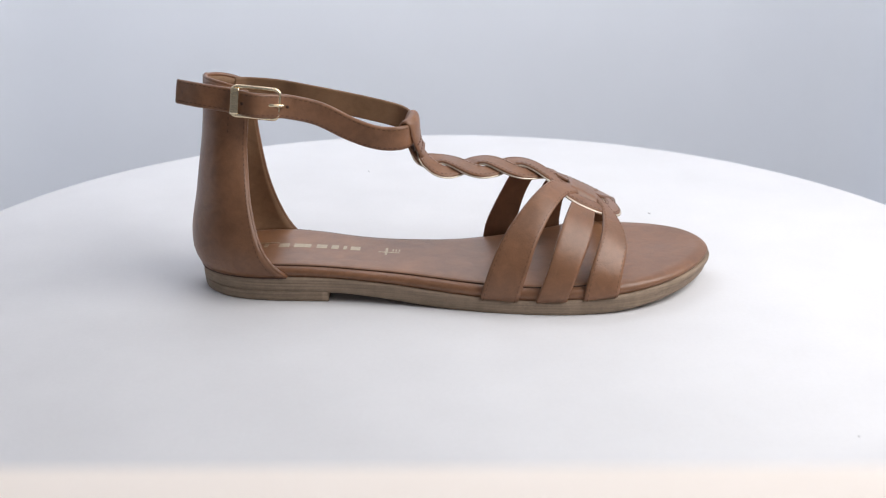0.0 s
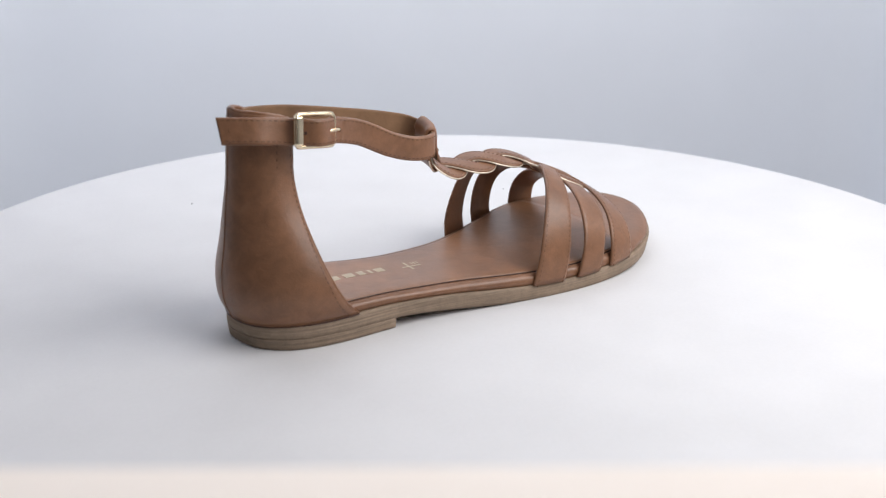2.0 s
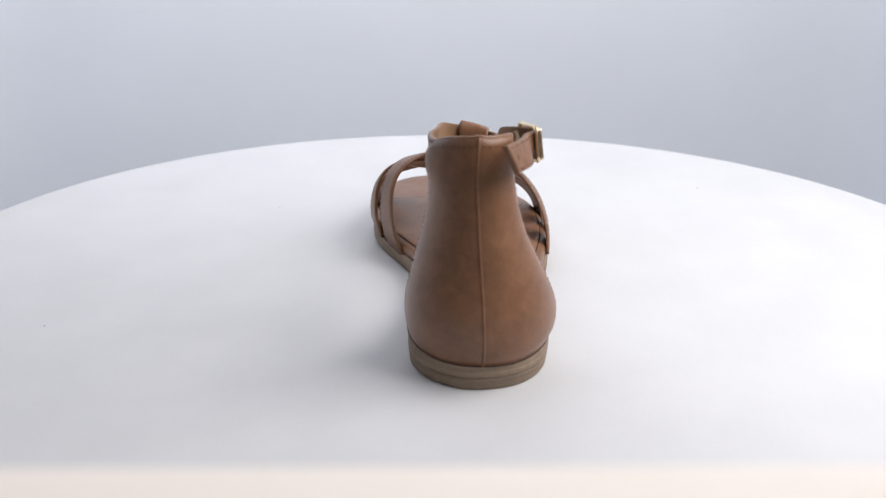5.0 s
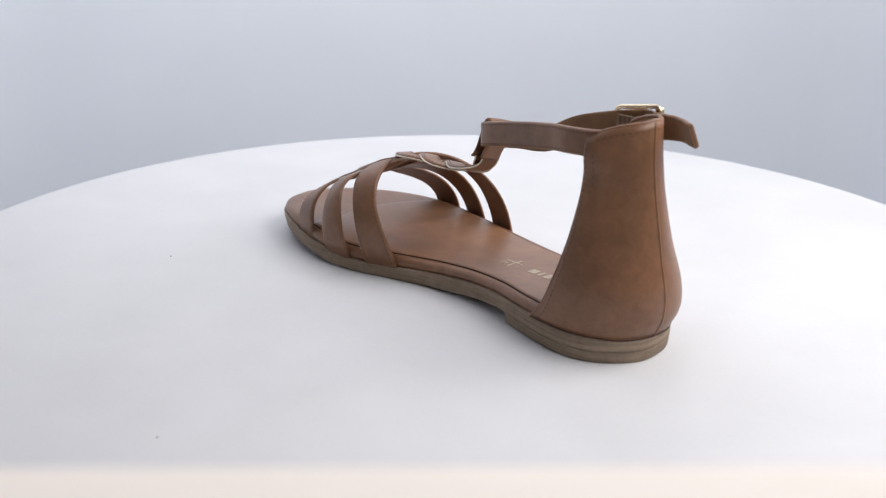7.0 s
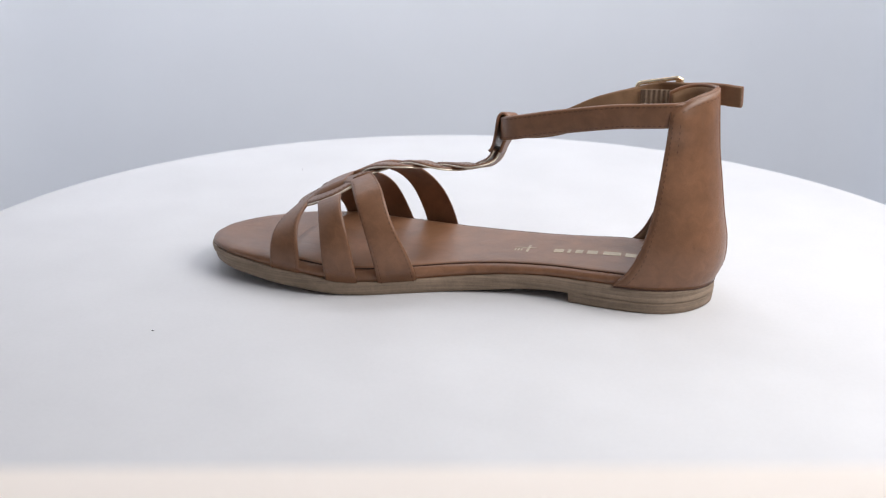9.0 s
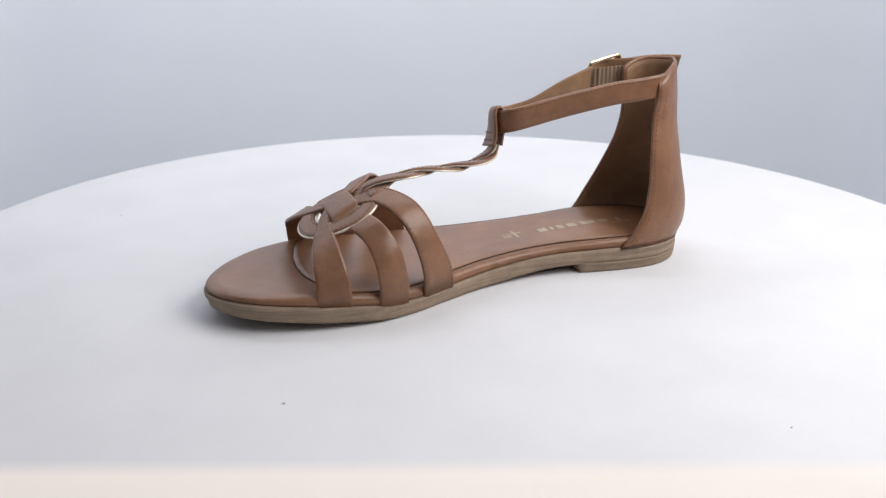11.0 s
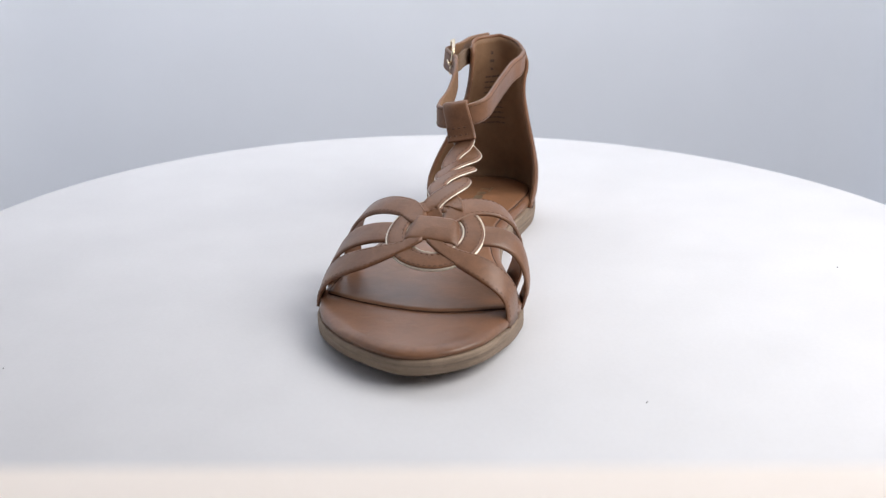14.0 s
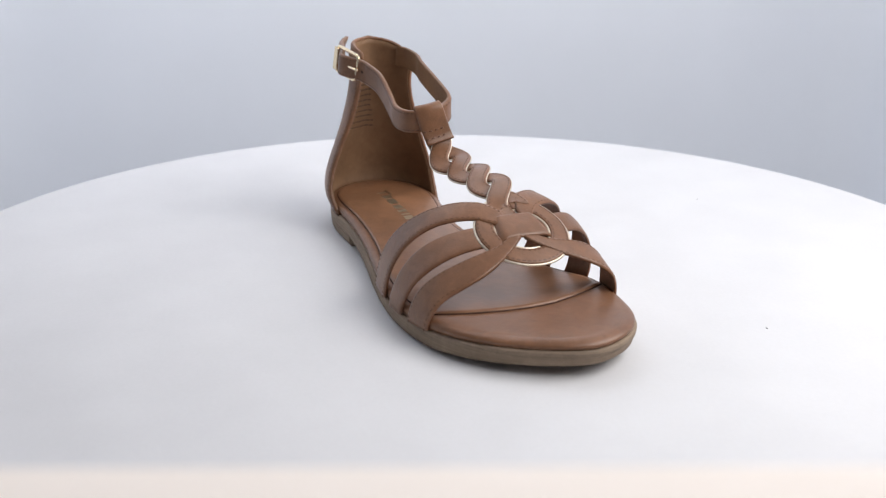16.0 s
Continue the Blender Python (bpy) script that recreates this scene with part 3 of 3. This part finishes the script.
def make_ankle_strap(shoe):
    path = spline([(-110.5, 8.6, 92.6), (-103.5, 12.2, 92), (-90, 12.8, 90.9), (-77, 10.6, 89.3), (-51, 8.8, 84.8), (-33, 7.6, 81), (-26.2, 4.6, 79), (-22.9, -2, 77), (-23.8, -9.5, 75.6),
                   (-28, -16, 75), (-38, -17.8, 75.6), (-50, -16.5, 79), (-66, -16.8, 86.6), (-80, -20.8, 90.6), (-87, -25.8, 91.9), (-93.5, -29.2, 92.9), (-100, -26.8, 93.6), (-106, -24.2, 94.2), (-119, -22.3, 95.6), (-131.8, -15.6, 96.1)], 300)
    path, length = even(path, 220)
    tan = np.gradient(path, axis=0)
    tan /= np.linalg.norm(tan, axis=1, keepdims=True)
    up = np.tile([0.0, 0.0, 1.0], (220, 1))
    up[:, 1] = 0.5 * np.clip((-104 - path[:, 0]) / 25, 0, 1) * (path[:, 1] < -10) + 0.1 * (path[:, 1] < -20)
    up -= tan * (up * tan).sum(1, keepdims=True)
    up /= np.linalg.norm(up, axis=1, keepdims=True)
    g = ribbon_grid(path, up, 5.6)
    for k in range(8):
        g[-1 - k] += tan[-1] * -1.2 * (1 - k / 8) * (1 - 2 * ACROSS)[:, None]
    n = grid_normals(g)
    if n[30, 5, 1] < 0:
        n = -n
    ob = part("ankle_strap", *slab(g, n, 1.7), LEATHER, shoe, "narrow tan leather ankle strap with a pointed tail")
    tip = (g[-5, 2:-2] + n[-5, 2:-2] * 1.75, n[-5, 2:-2])
    stitches([line_on(g, n, 0.12, 1.75), line_on(g, n, 0.88, 1.75), tip], ob, wide=0.36, high=0.28)
    part("strap_lining", *slab(g, -n, 0.5), LINING, ob, "ochre lining of the ankle strap")
    for at in (163, 184):
        part("hole", *tube([path[at] + n[at, 5] * 1.4, path[at] + n[at, 5] * 1.9], 0.8), SEAM, ob)


def make_buckle(shoe):
    """Rounded gold frame with its pin, lying on the outside of the strap."""
    a, b, c, d = (np.array(p) for p in ((-103.2, -28.0, 101.5), (-82.6, -22.9, 98.5), (-84.0, -25.0, 85.5), (-104.4, -29.4, 88.4)))
    pts = []
    for p, q, r in ((d, a, b), (a, b, c), (b, c, d), (c, d, a)):
        u, v = (p - q) / np.linalg.norm(p - q), (r - q) / np.linalg.norm(r - q)
        for w in np.linspace(0, math.pi / 2, 6):
            pts.append(q + u * 2.2 * (1 - math.sin(w)) + v * 2.2 * (1 - math.cos(w)))
    loop, _ = even(np.array(pts + [pts[0]]), 73)
    buckle = part("buckle", *tube(loop[:-1], 1.0, True, 10), GOLD, shoe, "pale gold buckle with rounded corners")
    m = lambda f, z, out: (a + (b - a) * f) * z + (d + (c - d) * f) * (1 - z) + np.array([0.12, -1, 0]) * out
    part("pin", *tube([m(0.72, 0.5, 1.5), m(0.80, 0.5, 2.3), m(0.93, 0.5, 1.9), m(1.06, 0.5, 1.5), m(1.13, 0.5, 0.9)], 0.85), GOLD, buckle)
    bar = np.array([m(0.05, z, 0.7) for z in np.linspace(0.04, 0.96, 12)])
    across = (b - a) / np.linalg.norm(b - a)
    g = ribbon_grid(bar, np.tile(across, (12, 1)), 1.9)
    n = grid_normals(g)
    if n[6, 5, 1] > 0:
        n = -n
    part("crossbar", *slab(g, n, 1.1), GOLD, buckle, "broad flat gold bar of the buckle")
    line = spline([(-108, -19, 92), (-98, -20.6, 92), (-88, -20.4, 91.6), (-85, -21.8, 91.4)], 30)
    line, _ = even(line, 60)
    up = np.tile([0.0, 0, 1.0], (60, 1))
    g = ribbon_grid(line, up, 4.6)
    n = grid_normals(g)
    part("elastic_tab", *slab(g + n * (0.45 * np.sin(np.arange(60) * 1.05))[:, None, None], n, 1.2), ELASTIC, shoe, "short ribbed elastic tab behind the buckle")


def make_loop(shoe):
    """The tab that holds the ankle strap to the braid."""
    prof = spline([(-21.6, 65.5), (-22.6, 69.0), (-24.4, 74), (-24.8, 79.0), (-24.0, 81.6), (-22.2, 82.7), (-20.7, 80.8), (-20.2, 74), (-19.6, 69), (-18.6, 66.4), (-17.6, 65.2)], 60)
    prof, _ = even(prof, 50)
    g = np.zeros((50, len(ACROSS), 3))
    for i, (x, z) in enumerate(prof):
        mid = -7.4 + (84.4 - z) * 0.29
        half = 6.5 + 0.035 * (84.4 - z) - (1.6 if i < 18 else 0)
        for j, a in enumerate(ACROSS):
            y = mid + (2 * a - 1) * half
            hug = 0.04 * max(0.0, -4 - y) ** 2 * min(1, max(0, (z - 66) / 8))
            g[i, j] = (x - hug, y, z + 0.23 * (y - mid))
    n = grid_normals(g)
    if n[35, 5, 0] < 0:
        n = -n
    ob = part("strap_loop", *slab(g, n, 1.4), LEATHER, shoe, "tan leather loop round the ankle strap")
    row = lambda i: (g[i, 2:-2] + n[i, 2:-2] * 1.45, n[i, 2:-2])
    stitches([row(40), row(45)], ob, step=2.2, long=1.6, wide=0.7, high=0.55)


def make_sandal():
    shoe = new("sandal")
    make_sole(shoe)
    make_footbed(shoe)
    make_counter(shoe)
    make_vamp(shoe)
    make_braid(shoe)
    make_ankle_strap(shoe)
    make_buckle(shoe)
    make_loop(shoe)
    for ob in shoe.children_recursive:
        # the inner edge of the forefoot curls up a little
        for v in ob.data.vertices:
            x, y, z = (c * 1000 for c in v.co)
            f = min(1, max(0, (x - 32) / 40)) * min(1, max(0, (y - 5) / 36)) * min(1, max(0, (34 - z) / 20))
            v.co.z += 0.0022 * f * f * (3 - 2 * f)
        ob.data.transform(pose(0.0004, -0.0001, 0, 0, 0, -0.72) @ Matrix.Diagonal((1, 0.994, 1.011, 1)))
    return tagged(shoe, "tan leather flat sandal with braided T-strap and gold buckle", "sandal")


sandal = make_sandal()


def angle(t):
    """Degrees that the turntable has turned at t seconds."""
    return 18.379 * t + 0.276 * math.sin(2 * math.pi * t / 16) + 0.053 * (1 - math.cos(2 * math.pi * t / 16))


def motions():
    times = [0.5 * k for k in range(33)]
    walk(platter, [(t, pose(0, 0, 0, 0, 0, angle(t))) for t in times])
    walk(sandal, [(t, pose(0, 0, 0, 0, 0, angle(t))) for t in times])


motions()
